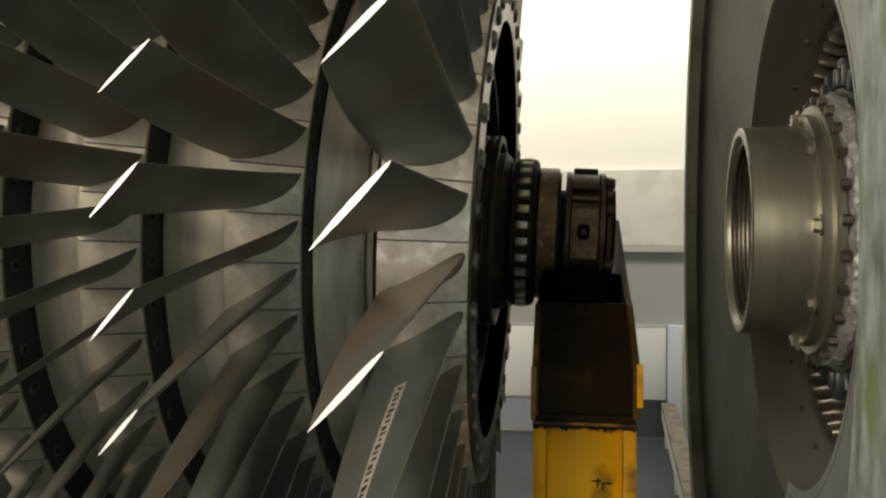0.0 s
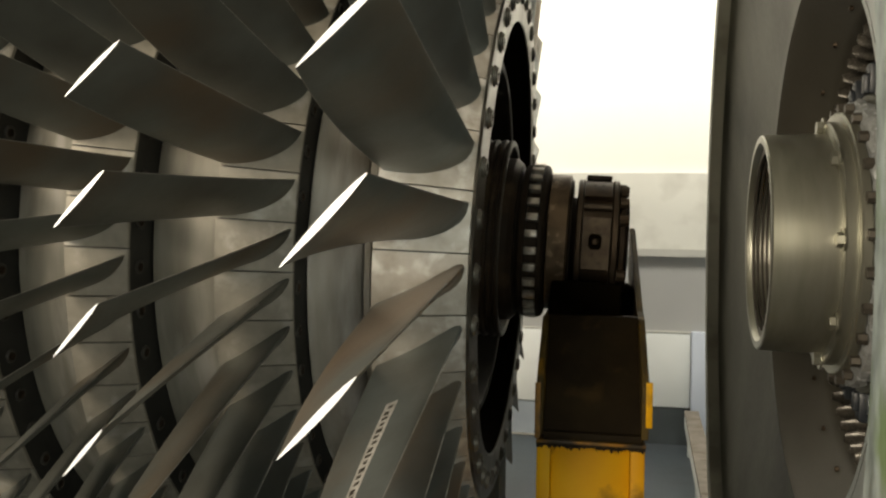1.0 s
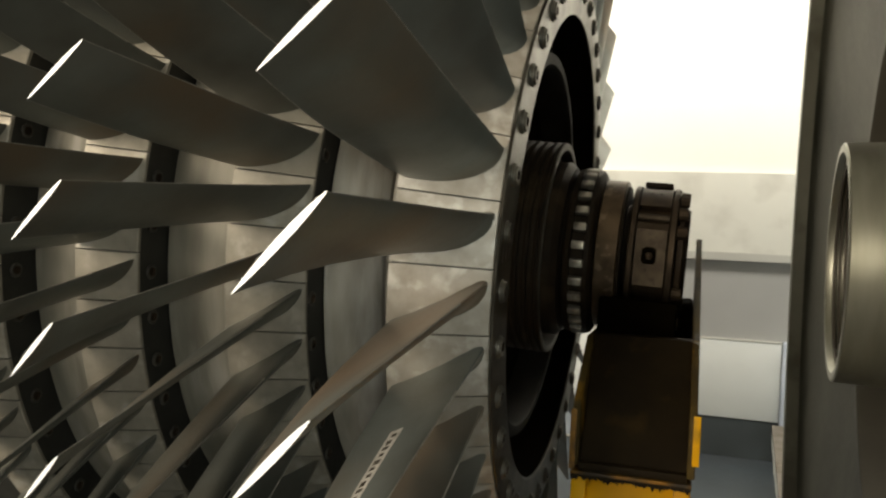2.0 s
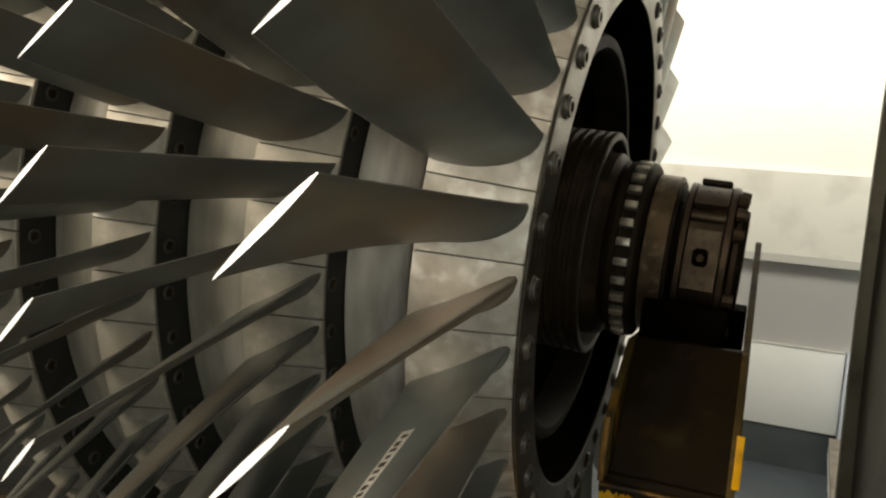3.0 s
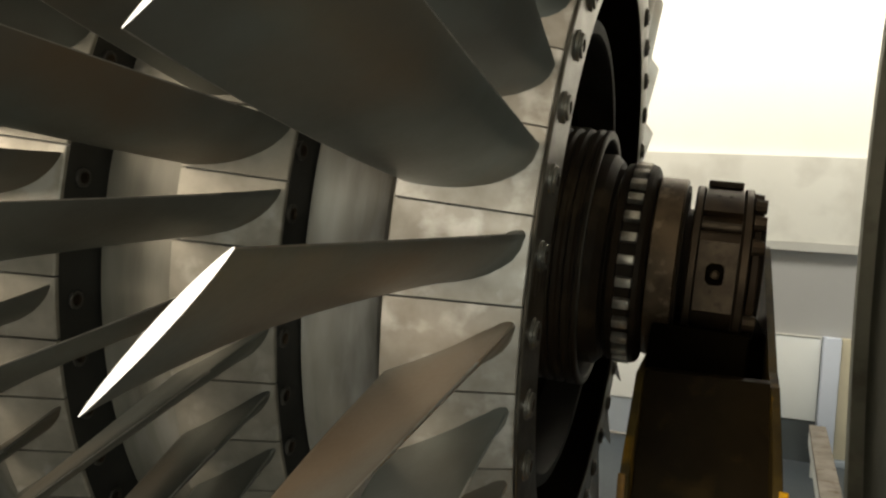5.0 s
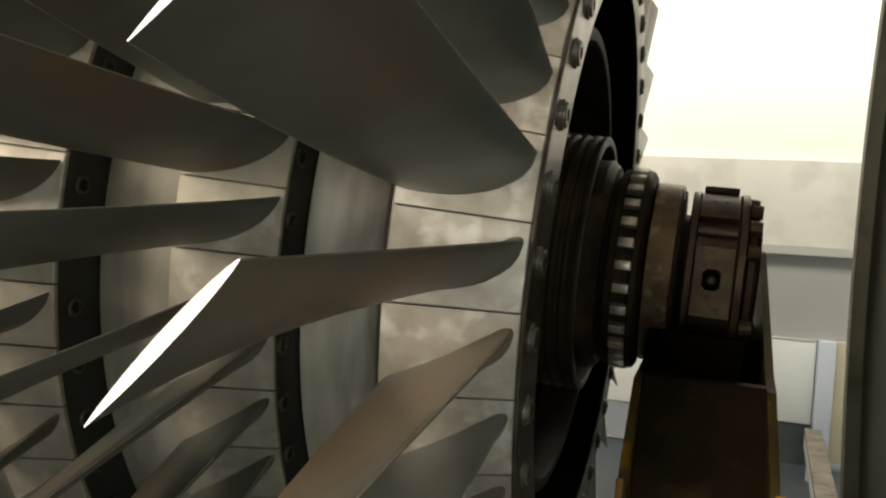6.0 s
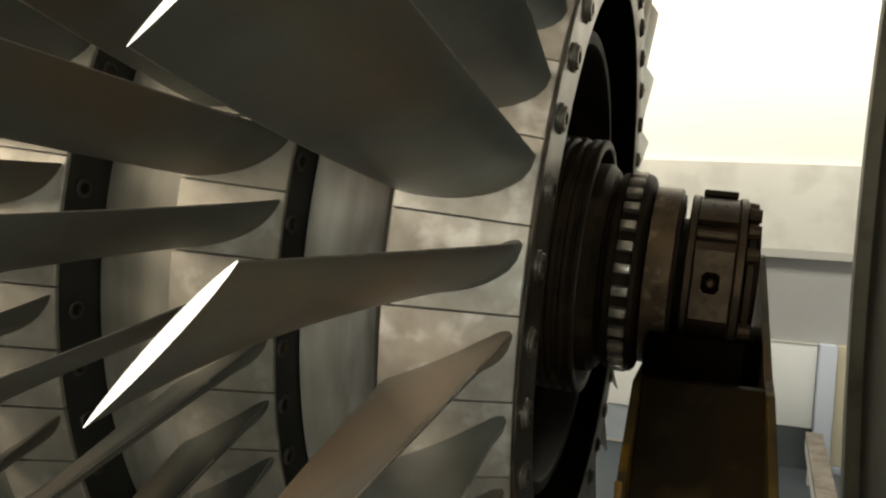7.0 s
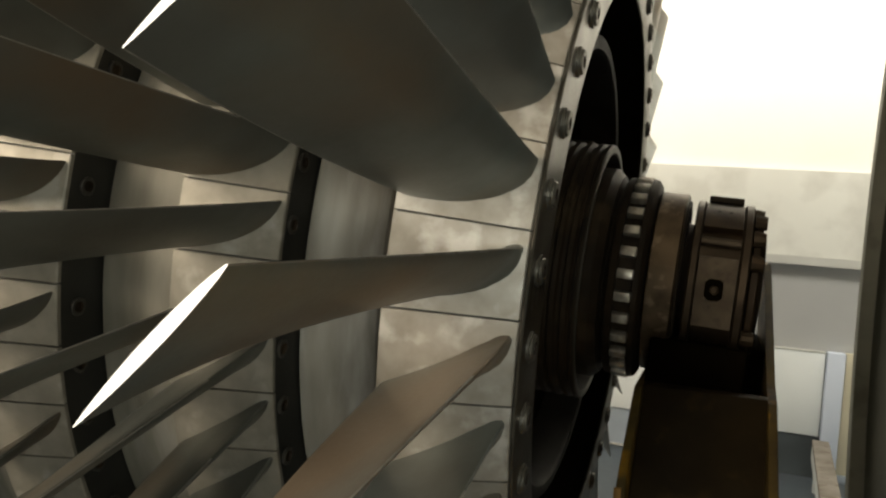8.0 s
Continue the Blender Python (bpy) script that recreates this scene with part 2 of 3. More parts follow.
# ---- the hall ----
def slab(name, x0, x1, y0, y1, z0, z1, mat, label, category="wall"):
    return solid(name, box(bmesh.new(), x0, x1, y0, y1, z0, z1), mat, label, category, kind="structure", smooth=0)


slab("floor", -7, 7, -6.7, 5.3, -0.2, 0, FLOOR, "blue-grey painted concrete workshop floor", "floor")
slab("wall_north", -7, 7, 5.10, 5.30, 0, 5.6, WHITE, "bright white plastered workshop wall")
# side walls out of view, added in grey to keep bounced light low
slab("wall_east", 7, 7.2, -6.7, 5.3, 0, 5.6, GREY, "unseen side wall, grey to lower bounced light")
# unseen south wall, with two openings added for the front lights
slab("wall_south_pier", -7, -5.0, -6.7, -6.5, 0, 5.6, GREY, "unseen grey wall beside the left light opening")
slab("wall_south_pier", -1.4, 1.5, -6.7, -6.5, 0, 5.6, GREY, "unseen grey wall between the two light openings")
slab("wall_south_pier", 3.5, 7, -6.7, -6.5, 0, 5.6, GREY, "unseen grey wall beside the right light opening")
slab("wall_south_lintel", -5.0, -1.4, -6.7, -6.5, 4.2, 5.6, GREY, "unseen grey wall above the left light opening")
slab("wall_south_lintel", 1.5, 3.5, -6.7, -6.5, 2.8, 5.6, GREY, "unseen grey wall above the right light opening")
slab("wall_south_sill", 1.5, 3.5, -6.7, -6.5, 0, 1.0, GREY, "unseen grey wall under the right light opening")
slab("wall_west", -7.2, -7, -6.7, 5.3, 0, 5.6, GREY, "unseen side wall, grey to lower bounced light")
# ceiling with a gap added for the far-wall light
slab("ceiling", -7, 7, -6.7, 2.5, 5.6, 5.8, CEIL, "pale workshop ceiling", "ceiling")
slab("ceiling_strip", -7, 7, 3.5, 5.3, 5.6, 5.8, CEIL, "pale workshop ceiling beside the added light gap", "ceiling")
slab("ceiling_end", -7, -2.7, 2.5, 3.5, 5.6, 5.8, CEIL, "pale workshop ceiling beside the added light gap", "ceiling")
slab("ceiling_end", 4.3, 7, 2.5, 3.5, 5.6, 5.8, CEIL, "pale workshop ceiling beside the added light gap", "ceiling")

# beam, ledge, lower wall greyed for the shade under the beam, board and posts on the far wall
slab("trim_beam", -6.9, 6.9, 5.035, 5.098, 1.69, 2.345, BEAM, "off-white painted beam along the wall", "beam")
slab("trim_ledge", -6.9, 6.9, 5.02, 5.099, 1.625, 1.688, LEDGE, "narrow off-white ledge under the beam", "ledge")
slab("trim_grey_wall", -6.9, 6.9, 5.08, 5.0985, 0.325, 1.623, GREY, "lower wall with the shade under the beam painted grey", "wall")
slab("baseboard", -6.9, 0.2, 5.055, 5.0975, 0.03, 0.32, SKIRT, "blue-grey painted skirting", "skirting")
# the right-hand length takes a much darker tone than the left
slab("baseboard", 0.202, 1.7, 5.055, 5.0975, 0.0, 0.32, SKIRT_RIGHT, "darker right-hand length of skirting", "skirting")


def white_board():
    ob = thing("wall_board", Matrix.Identity(4), "flat white board standing against the grey wall", "board")
    part("panel", box(bmesh.new(), -2.4, 1.052, 5.045, 5.07, 0.325, 0.965, 0.004), BOARD, ob)
    part("edge_strip", box(bmesh.new(), -2.4, 1.052, 5.04, 5.072, 0.968, 0.978, 0.002), BEAM, ob, "thin shaded top strip")


def wall_post(x0, x1, y0, z1, mat, label):
    ob = thing("wall_post", Matrix.Identity(4), label, "post")
    part("shaft", box(bmesh.new(), x0, x1, y0, 5.078, 0.06, z1, 0.008), mat, ob)
    part("foot", box(bmesh.new(), x0 - 0.01, x1 + 0.01, y0 - 0.012, 5.078, 0.0, 0.058, 0.004), SKIRT, ob, "blue-grey foot block")


white_board()
wall_post(1.06, 1.185, 4.99, 0.985, BLUISH, "pale bluish painted post beside the board")
wall_post(1.19, 1.75, 5.03, 0.985, CREAM, "cream painted panel at the wall")


def bench():
    m = Matrix.Translation((0.985, 4.82, 0)) @ Matrix.Rotation(radians(-4.2), 4, "Z")
    ob = thing("low_bench", m, "low white-painted wooden bench standing on the floor", "bench")
    part("top_board", box(bmesh.new(), 0, 0.115, -2.9, 0, 0.315, 0.35, 0.004), BENCH, ob)
    part("side_rail", box(bmesh.new(), 0.002, 0.022, -2.88, -0.02, 0.21, 0.3145, 0.003), BOARD, ob, "white side rail")
    for y in (-0.14, -1.4, -2.7):
        part("leg", box(bmesh.new(), 0.024, 0.108, y - 0.03, y + 0.03, 0.0, 0.3145, 0.004), BOARD, ob)


bench()

# ---- the rotor ----
rotor = thing("compressor_rotor", AXIS, "grey steel gas turbine compressor rotor with rows of curved blades", "turbine rotor")


def platform_mesh(xl, xr, rl, rr, pitch, gap, skin):
    """A wedge of the rim under one blade, centred on the near side."""
    bm = bmesh.new()
    half = pitch / 2 - gap / rr
    cols = []
    b = 0.0015
    for x, r in ((xl, rl - 0.007), (xl, rl - b), (xl + b, rl), (xr - b, rr), (xr, rr - b), (xr, rr - 0.007)):
        ring = []
        for i in range(5):
            a = -half + 2 * half * i / 4
            ring.append(bm.verts.new((x, -r * math.cos(a), r * math.sin(a))))
        cols.append(ring)
    for i in range(4):
        for j in range(5):
            bm.faces.new((cols[j][i], cols[j + 1][i], cols[j + 1][i + 1], cols[j][i + 1]))
    for i in (0, 4):
        bm.faces.new([c[i] for c in cols])
    return mesh_of("platform", bm, skin, 25)


def blade_point(d, f, u, side, lift=0.0, flare=1.0):
    """A point of a blade: f from root to tip, u from its right to its left edge, side 1 (convex) or -1."""
    root_r = (d["rl"] + d["rr"]) / 2 - 0.022
    g = f ** 0.92
    (r0, r1), (l0, l1) = d["right"], d["left"]
    xr, sr = (r0[i] + (r1[i] - r0[i]) * g for i in (0, 1))
    xl, sl = l0[0] + (l1[0] - l0[0]) * f ** 2.6, l0[1] + (l1[1] - l0[1]) * g
    r = root_r + (d["tip"] - root_r) * f
    cx, cs = xl - xr, sl - sr
    chord = math.hypot(cx, cs)
    nx, ns = -cs / chord, cx / chord
    bow = (d["camber"][0] + (d["camber"][1] - d["camber"][0]) * f) * chord
    th = (d["thick"][0] + (d["thick"][1] - d["thick"][0]) * f ** 0.45) * chord * flare
    mid = 4 * u * (1 - u) * bow * (1.125 - 0.25 * u)
    t = th * (0.04 + 0.96 * (math.sin(math.pi * u ** 0.85) ** 0.75 if 0 < u < 1 else 0.0)) * 0.5 + lift
    x, s = xr + cx * u + nx * (mid + side * t), sr + cs * u + ns * (mid + side * t)
    return x, -math.sqrt(max(r * r - s * s, 0.01)), s


def blade_mesh(d, skin, sections=15):
    bm = bmesh.new()
    us = [0, 0.009, 0.07, 0.15, 0.24, 0.34, 0.45, 0.56, 0.67, 0.77, 0.86, 0.94, 0.991, 1]
    n = len(us)
    rings = []
    for k in range(sections):
        f = (0, 0.012, 0.03, 0.06)[k] if k < 4 else 0.06 + 0.94 * (k - 3) / (sections - 4)
        flare = (1.7, 1.35, 1.14, 1.03)[k] if k < 4 else 1.0
        line = [bm.verts.new(blade_point(d, f, u, 1, 0, flare)) for u in us]
        line += [bm.verts.new(blade_point(d, f, u, -1, 0, flare)) for u in us[-2:0:-1]]
        rings.append(line)
    m = len(rings[0])
    for p, q in zip(rings, rings[1:]):
        for i in range(m):
            f = bm.faces.new((p[i], p[(i + 1) % m], q[(i + 1) % m], q[i]))
            f.material_index = 2 if i in (0, n - 2, n - 1, m - 1) and p not in rings[:5] else 0
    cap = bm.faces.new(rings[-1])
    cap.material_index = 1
    bm.faces.new(list(reversed(rings[0])))
    return mesh_of("blade", bm, [skin, TIP, EDGE], 40)


def patch_on(d, f0, f1, u0, u1, lift, steps):
    """A thin raised patch on the concave side of a blade."""
    bm = bmesh.new()
    rows = []
    for i in range(steps + 1):
        f = f0 + (f1 - f0) * i / steps
        rows.append([bm.verts.new(blade_point(d, f, u, -1, h)) for u, h in ((u0, -0.0005), (u0, lift), (u1, lift), (u1, -0.0005))])
    for p, q in zip(rows, rows[1:]):
        for i in range(3):
            bm.faces.new((p[i], p[i + 1], q[i + 1], q[i]))
    bm.faces.new(rows[0])
    bm.faces.new(list(reversed(rows[-1])))
    return bm


# count, joint angle, platform x and radius at its right and left edges, tip radius, blade edges at root and tip, camber, thickness
STAGES = [
    dict(n=36, joint=0.1195, xr=-0.006, xl=-0.170, rr=0.641, rl=0.690, tip=1.232, centre=0.032,
         right=((-0.013, 0.0345), (-0.028, 0.0120)), left=((-0.163, -0.0330), (-0.118, -0.0940)), camber=(0.100, 0.0), thick=(0.215, 0.064)),
    dict(n=51, joint=0.1214, xr=-0.306, xl=-0.440, rr=0.711, rl=0.745, tip=1.222, centre=0.0598,
         right=((-0.312, 0.0340), (-0.337, -0.0335)), left=((-0.434, -0.0350), (-0.396, -0.1025)), camber=(0.080, 0.0), thick=(0.185, 0.060)),
    dict(n=60, joint=-0.0810, xr=-0.571, xl=-0.675, rr=0.798, rl=0.824, tip=1.212, centre=-0.0286,
         right=((-0.576, 0.0325), (-0.602, -0.0100)), left=((-0.670, -0.0310), (-0.650, -0.0650)), camber=(0.080, 0.0), thick=(0.185, 0.052)),
    dict(n=66, joint=-0.03, xr=-0.790, xl=-0.880, rr=0.868, rl=0.885, tip=1.205, centre=0.0,
         right=((-0.795, 0.0300), (-0.815, -0.0080)), left=((-0.875, -0.0290), (-0.858, -0.0560)), camber=(0.080, 0.0), thick=(0.185, 0.052)),
]


def stage(d):
    pitch = 2 * math.pi / d["n"]
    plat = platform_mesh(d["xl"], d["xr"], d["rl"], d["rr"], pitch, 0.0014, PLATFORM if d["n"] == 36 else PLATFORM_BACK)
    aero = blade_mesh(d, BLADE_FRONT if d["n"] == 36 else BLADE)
    for k in range(d["n"]):
        a = d["joint"] - pitch / 2 + k * pitch
        b = part("blade", aero, None, rotor, m=spin(a))
        part("platform", plat, None, b)
        if d["n"] == 36 and k == 34:
            part("etched_strip", patch_on(d, 0.34, 0.97, 0.43, 0.57, 0.0006, 14), ETCH, b, "pale strip with worn etched marks")
            for i in range(22):
                f = 0.36 + 0.027 * i
                part("etched_mark", patch_on(d, f, f + 0.012 + 0.005 * (i % 3 == 1), 0.465 + 0.012 * (i % 2), 0.535 - 0.014 * (i % 3 == 0), 0.0012, 1), BOLT, b, smooth=0)


def ring_part(name, profile, mat, label="", segs=144):
    return part(name, lathe(profile, segs), mat, rotor, label)


def stub(name, x0, x1, r, mat, bevel=0.003, hollow=0.0, label="", segs=96):
    return ring_part(name, [(x0, hollow), (x0, r - bevel), (x0 + bevel, r), (x1 - bevel, r), (x1, r - bevel), (x1, hollow)], mat, label, segs)


for d in STAGES:
    stage(d)

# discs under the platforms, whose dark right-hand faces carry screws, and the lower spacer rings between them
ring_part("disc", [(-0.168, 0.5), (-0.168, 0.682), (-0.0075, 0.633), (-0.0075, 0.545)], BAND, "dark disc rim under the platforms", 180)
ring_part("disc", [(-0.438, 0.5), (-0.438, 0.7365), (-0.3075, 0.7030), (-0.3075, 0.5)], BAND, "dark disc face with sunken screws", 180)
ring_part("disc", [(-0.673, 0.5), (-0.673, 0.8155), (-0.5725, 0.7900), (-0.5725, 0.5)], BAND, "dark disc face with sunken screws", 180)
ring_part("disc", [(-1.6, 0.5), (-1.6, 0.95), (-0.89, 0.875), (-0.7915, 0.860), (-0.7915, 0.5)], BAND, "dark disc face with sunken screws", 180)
ring_part("spacer_ring", [(-0.307, 0.55), (-0.307, 0.641), (-0.304, 0.645), (-0.285, 0.641), (-0.255, 0.618), (-0.235, 0.598), (-0.2200, 0.586), (-0.2192, 0.584), (-0.2192, 0.55)], DRUM, "streaked grey steel spacer ring", 180)
ring_part("lock_ring", [(-0.2150, 0.55), (-0.2150, 0.582), (-0.2140, 0.584), (-0.203, 0.581), (-0.2022, 0.579), (-0.2022, 0.55)], DRUM, "narrow steel locking ring", 180)
# added to close the gap; its near-black tone gives the gap its shade
ring_part("inner_drum", [(-0.3055, 0.505), (-0.3055, 0.535), (-0.170, 0.535), (-0.170, 0.505)], BAND, "near-black liner added to darken the gap under the spacer", 120)
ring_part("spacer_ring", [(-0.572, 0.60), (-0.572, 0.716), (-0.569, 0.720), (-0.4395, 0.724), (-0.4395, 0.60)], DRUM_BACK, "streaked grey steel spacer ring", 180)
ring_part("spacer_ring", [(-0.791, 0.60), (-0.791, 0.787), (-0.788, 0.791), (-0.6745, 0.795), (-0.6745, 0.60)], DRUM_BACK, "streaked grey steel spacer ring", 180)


def socket_mesh():
    """A round socket screw: a low collar with a dark hole, along -y."""
    bm = bmesh.new()
    prof = [(0.0125, 0), (0.0125, 0.003), (0.0115, 0.004), (0.0078, 0.004), (0.007, 0.0005)]
    rings = [[bm.verts.new((r * math.cos(i * math.pi / 7), -h, r * math.sin(i * math.pi / 7))) for i in range(14)] for r, h in prof]
    for p, q in zip(rings, rings[1:]):
        for i in range(14):
            f = bm.faces.new((p[i], p[(i + 1) % 14], q[(i + 1) % 14], q[i]))
            f.material_index = 1 if q is rings[-1] else 0
    f = bm.faces.new(rings[-1])
    f.material_index = 1
    return mesh_of("socket_screw", bm, [SCREWS, OILY], 30)


SCREW = socket_mesh()
for x, r, n, a0 in ((-0.3074, 0.687, 53, 0.067), (-0.5724, 0.762, 60, 0.082), (-0.7914, 0.832, 66, 0.05)):
    for k in range(n):
        part("socket_screw", SCREW, None, rotor, m=spin(a0 + 2 * math.pi * k / n) @ Matrix.Translation((x, -r, 0)) @ Matrix.Rotation(radians(90), 4, "Z"))

# a nub inside the hollow
part("nub", lathe([(-0.13, 0.0), (-0.13, 0.012), (-0.085, 0.012), (-0.08, 0.008), (-0.08, 0.0)], 16), BOLT, rotor, "small steel stud in the hollow", m=spin(2.25) @ Matrix.Translation((0, -0.34, 0)))


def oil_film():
    """A thin film that puts oil and shade on the lower part of the face ring, with uneven ends."""
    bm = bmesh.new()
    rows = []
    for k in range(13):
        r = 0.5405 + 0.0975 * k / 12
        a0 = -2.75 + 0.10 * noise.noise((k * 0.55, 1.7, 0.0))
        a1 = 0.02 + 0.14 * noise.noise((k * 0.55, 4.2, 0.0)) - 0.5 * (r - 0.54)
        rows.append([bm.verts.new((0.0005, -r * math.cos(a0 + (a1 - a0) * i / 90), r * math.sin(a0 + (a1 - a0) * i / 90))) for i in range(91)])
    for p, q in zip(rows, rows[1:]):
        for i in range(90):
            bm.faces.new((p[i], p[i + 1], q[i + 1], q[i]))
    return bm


# bolted face ring and the hollow disc behind it
ring_part("face_ring", [(-0.0055, 0.538), (-0.0055, 0.638), (-0.002, 0.640), (0.0, 0.638), (0.0, 0.540), (-0.002, 0.536)], FACE, "grey steel face ring, a dark film over its lower half", 180)
part("oil_film", oil_film(), LOWER_DARK, rotor, "dark brown film carrying oil and shade over the lower face ring")
ring_part("disc_web", [(-0.0056, 0.60), (-0.0056, 0.537), (-0.05, 0.528), (-0.115, 0.50), (-0.13, 0.46), (-0.13, 0.20), (-0.16, 0.20), (-0.16, 0.60)], SHADE_BLACK, "oily hollow disc web, blackened for the shade inside", 144)
ring_part("web_lip", [(-0.131, 0.422), (-0.055, 0.424), (-0.048, 0.428), (-0.046, 0.440), (-0.050, 0.452), (-0.060, 0.457), (-0.131, 0.462)], DEEP, "oily lip inside the hollow, darkened for its shade", 120)


def bolt_mesh():
    """A round bolt head with a hollow, along +x."""
    bm = bmesh.new()
    prof = [(0.0205, 0), (0.0205, 0.004), (0.0170, 0.0045), (0.0170, 0.007), (0.0155, 0.0085), (0.0085, 0.0085), (0.0075, 0.003)]
    rings = [[bm.verts.new((h, r * math.cos(i * math.pi / 8), r * math.sin(i * math.pi / 8))) for i in range(16)] for r, h in prof]
    for p, q in zip(rings, rings[1:]):
        for i in range(16):
            f = bm.faces.new((p[i], p[(i + 1) % 16], q[(i + 1) % 16], q[i]))
            f.material_index = 1 if q is rings[-1] else 0
    bm.faces.new(rings[-1]).material_index = 1
    return mesh_of("bolt", bm, [HEAD, OILY], 30)


BOLT_HEAD = bolt_mesh()
for k in range(38):
    part("bolt", BOLT_HEAD, None, rotor, m=spin(0.2102 + 2 * math.pi * k / 38) @ Matrix.Translation((0, -0.597, 0)))

# shaft end: ribbed seal sleeve, collar, toothed ring, worn ring, neck
prof = [(-0.13, 0.20)]
x = -0.118
prof.append((-0.13, 0.238))
for i in range(5):
    prof += [(x, 0.243), (x + 0.004, 0.250), (x + 0.012, 0.250), (x + 0.016, 0.243)]
    x += 0.0215
prof += [(-0.013, 0.243), (-0.010, 0.250), (-0.004, 0.250), (-0.003, 0.248), (-0.003, 0.232), (-0.03, 0.228), (-0.03, 0.2)]
ring_part("seal_sleeve", prof, OILY, "black ribbed labyrinth seal sleeve", 120)
ring_part("sleeve_rim", [(-0.0032, 0.234), (-0.0032, 0.2475), (-0.0012, 0.2465), (-0.0012, 0.235)], BOLT, "bare steel rim", 120)
ring_part("collar", [(-0.05, 0.05), (-0.05, 0.20), (-0.02, 0.205), (0.010, 0.205), (0.018, 0.198), (0.024, 0.192), (0.026, 0.165), (0.032, 0.165), (0.032, 0.05)], OILY, "oily black shaft collar", 120)
ring_part("gear_body", [(0.034, 0.05), (0.034, 0.186), (0.037, 0.190), (0.0495, 0.1925), (0.050, 0.180), (0.0795, 0.180), (0.080, 0.1925), (0.089, 0.190), (0.094, 0.183), (0.097, 0.170), (0.097, 0.05)], OILY, "oily dark ring body", 120)


def tooth_mesh():
    bm = bmesh.new()
    box(bm, 0.0505, 0.0790, -0.1950, -0.1795, -0.0085, 0.0085, 0.0022)
    return mesh_of("tooth", bm, TOOTH, 25)


TOOTH_MESH = tooth_mesh()
for k in range(30):
    part("tooth", TOOTH_MESH, None, rotor, m=spin(0.075 + 2 * math.pi * k / 30))
stub("worn_ring", 0.0985, 0.148, 0.171, SHAFT, 0.003, 0.05, "brown worn steel ring")
ring_part("ring_step", [(0.1465, 0.05), (0.1465, 0.160), (0.153, 0.158), (0.153, 0.05)], OILY)
stub("shaft_neck", 0.15, 0.29, 0.115, OILY, 0.002, 0.02, "dark shaft neck")


# ---- the bearing housing, on the stand ----
def bearing_housing():
    ob = thing("bearing_housing", AXIS, "dark oily steel bearing housing clamped round the shaft", "bearing housing")
    part("drum", lathe([(0.176, 0.118), (0.176, 0.146), (0.252, 0.146), (0.252, 0.118)], 72), HOUSE, ob)
    part("side_plate", lathe([(0.165, 0.118), (0.165, 0.158), (0.168, 0.162), (0.178, 0.162), (0.180, 0.158), (0.180, 0.118)], 72), HOUSE, ob)
    part("side_plate", lathe([(0.248, 0.118), (0.248, 0.158), (0.251, 0.162), (0.262, 0.162), (0.265, 0.157), (0.265, 0.118)], 72), HOUSE, ob)
    part("end_ring", lathe([(0.266, 0.10), (0.266, 0.142), (0.269, 0.146), (0.279, 0.146), (0.282, 0.142), (0.282, 0.10)], 72), OILY, ob, "black end ring")
    # curved cap over the top
    part("cap", lathe([(0.181, 0.147), (0.181, 0.159), (0.247, 0.159), (0.247, 0.147)], 16, a0=0.80, a1=2.3), HOUSE, ob, "curved cap with two screw holes")
    top = bmesh.new()
    box(top, 0.183, 0.245, -0.022, 0.022, 0.1595, 0.172, 0.003, Matrix.Rotation(-0.05, 4, "X"))
    part("cap_bar", top, OILY, ob, "black bar on the cap")
    for x in (0.204, 0.224):
        part("cap_hole", lathe([(0, 0), (0, 0.004), (0.003, 0.004), (0.003, 0)], 12), OILY, ob, m=spin(1.12) @ Matrix.Translation((x, -0.1592, 0)) @ Matrix.Rotation(radians(90), 4, "Z"))
    part("cross_bar", lathe([(0, 0), (0, 0.008), (0.066, 0.008), (0.066, 0)], 16), PAD, ob, "bare steel cross bar", m=spin(0.62) @ Matrix.Translation((0.181, -0.150, 0)))
    # flat pad with a square socket
    pad = bmesh.new()
    for x0, x1, z0, z1 in ((0.182, 0.1965, -0.059, 0.062), (0.2275, 0.246, -0.059, 0.062), (0.1965, 0.2275, 0.0247, 0.062), (0.1965, 0.2275, -0.059, -0.0135)):
        box(pad, x0, x1, -0.1535, -0.135, z0, z1)
    bmesh.ops.remove_doubles(pad, verts=pad.verts[:], dist=0.0002)
    part("pad", pad, PAD, ob, "flat bare pad with a square socket", smooth=0)
    part("socket_floor", box(bmesh.new(), 0.1967, 0.2273, -0.1480, -0.1462, -0.0133, 0.0245), SHADE_BLACK, ob, "socket floor blackened for depth")
    for x, z in ((0.1972, -0.013), (0.2268, -0.013), (0.1972, 0.0242), (0.2268, 0.0242)):
        part("socket_corner", prism(bmesh.new(), 4, 0.006, 0.006, 0.005, Matrix.Translation((x, -0.1482, z)) @ Matrix.Rotation(radians(90), 4, "X")), PAD, ob, smooth=0)
    part("socket_pin", lathe([(0, 0), (0, 0.0075), (0.0025, 0.007), (0.004, 0.005), (0.004, 0)], 14), HOUSE, ob, "rusty pin", m=Matrix.Translation((0.2125, -0.1481, 0.005)) @ Matrix.Rotation(radians(-90), 4, "Z"))
    bm = bmesh.new()
    prism(bm, 10, 0.0150, 0.0125, 0.020, Matrix.Rotation(radians(90), 4, "Y"))
    nut = mesh_of("nut", bm, HOUSE, 0)
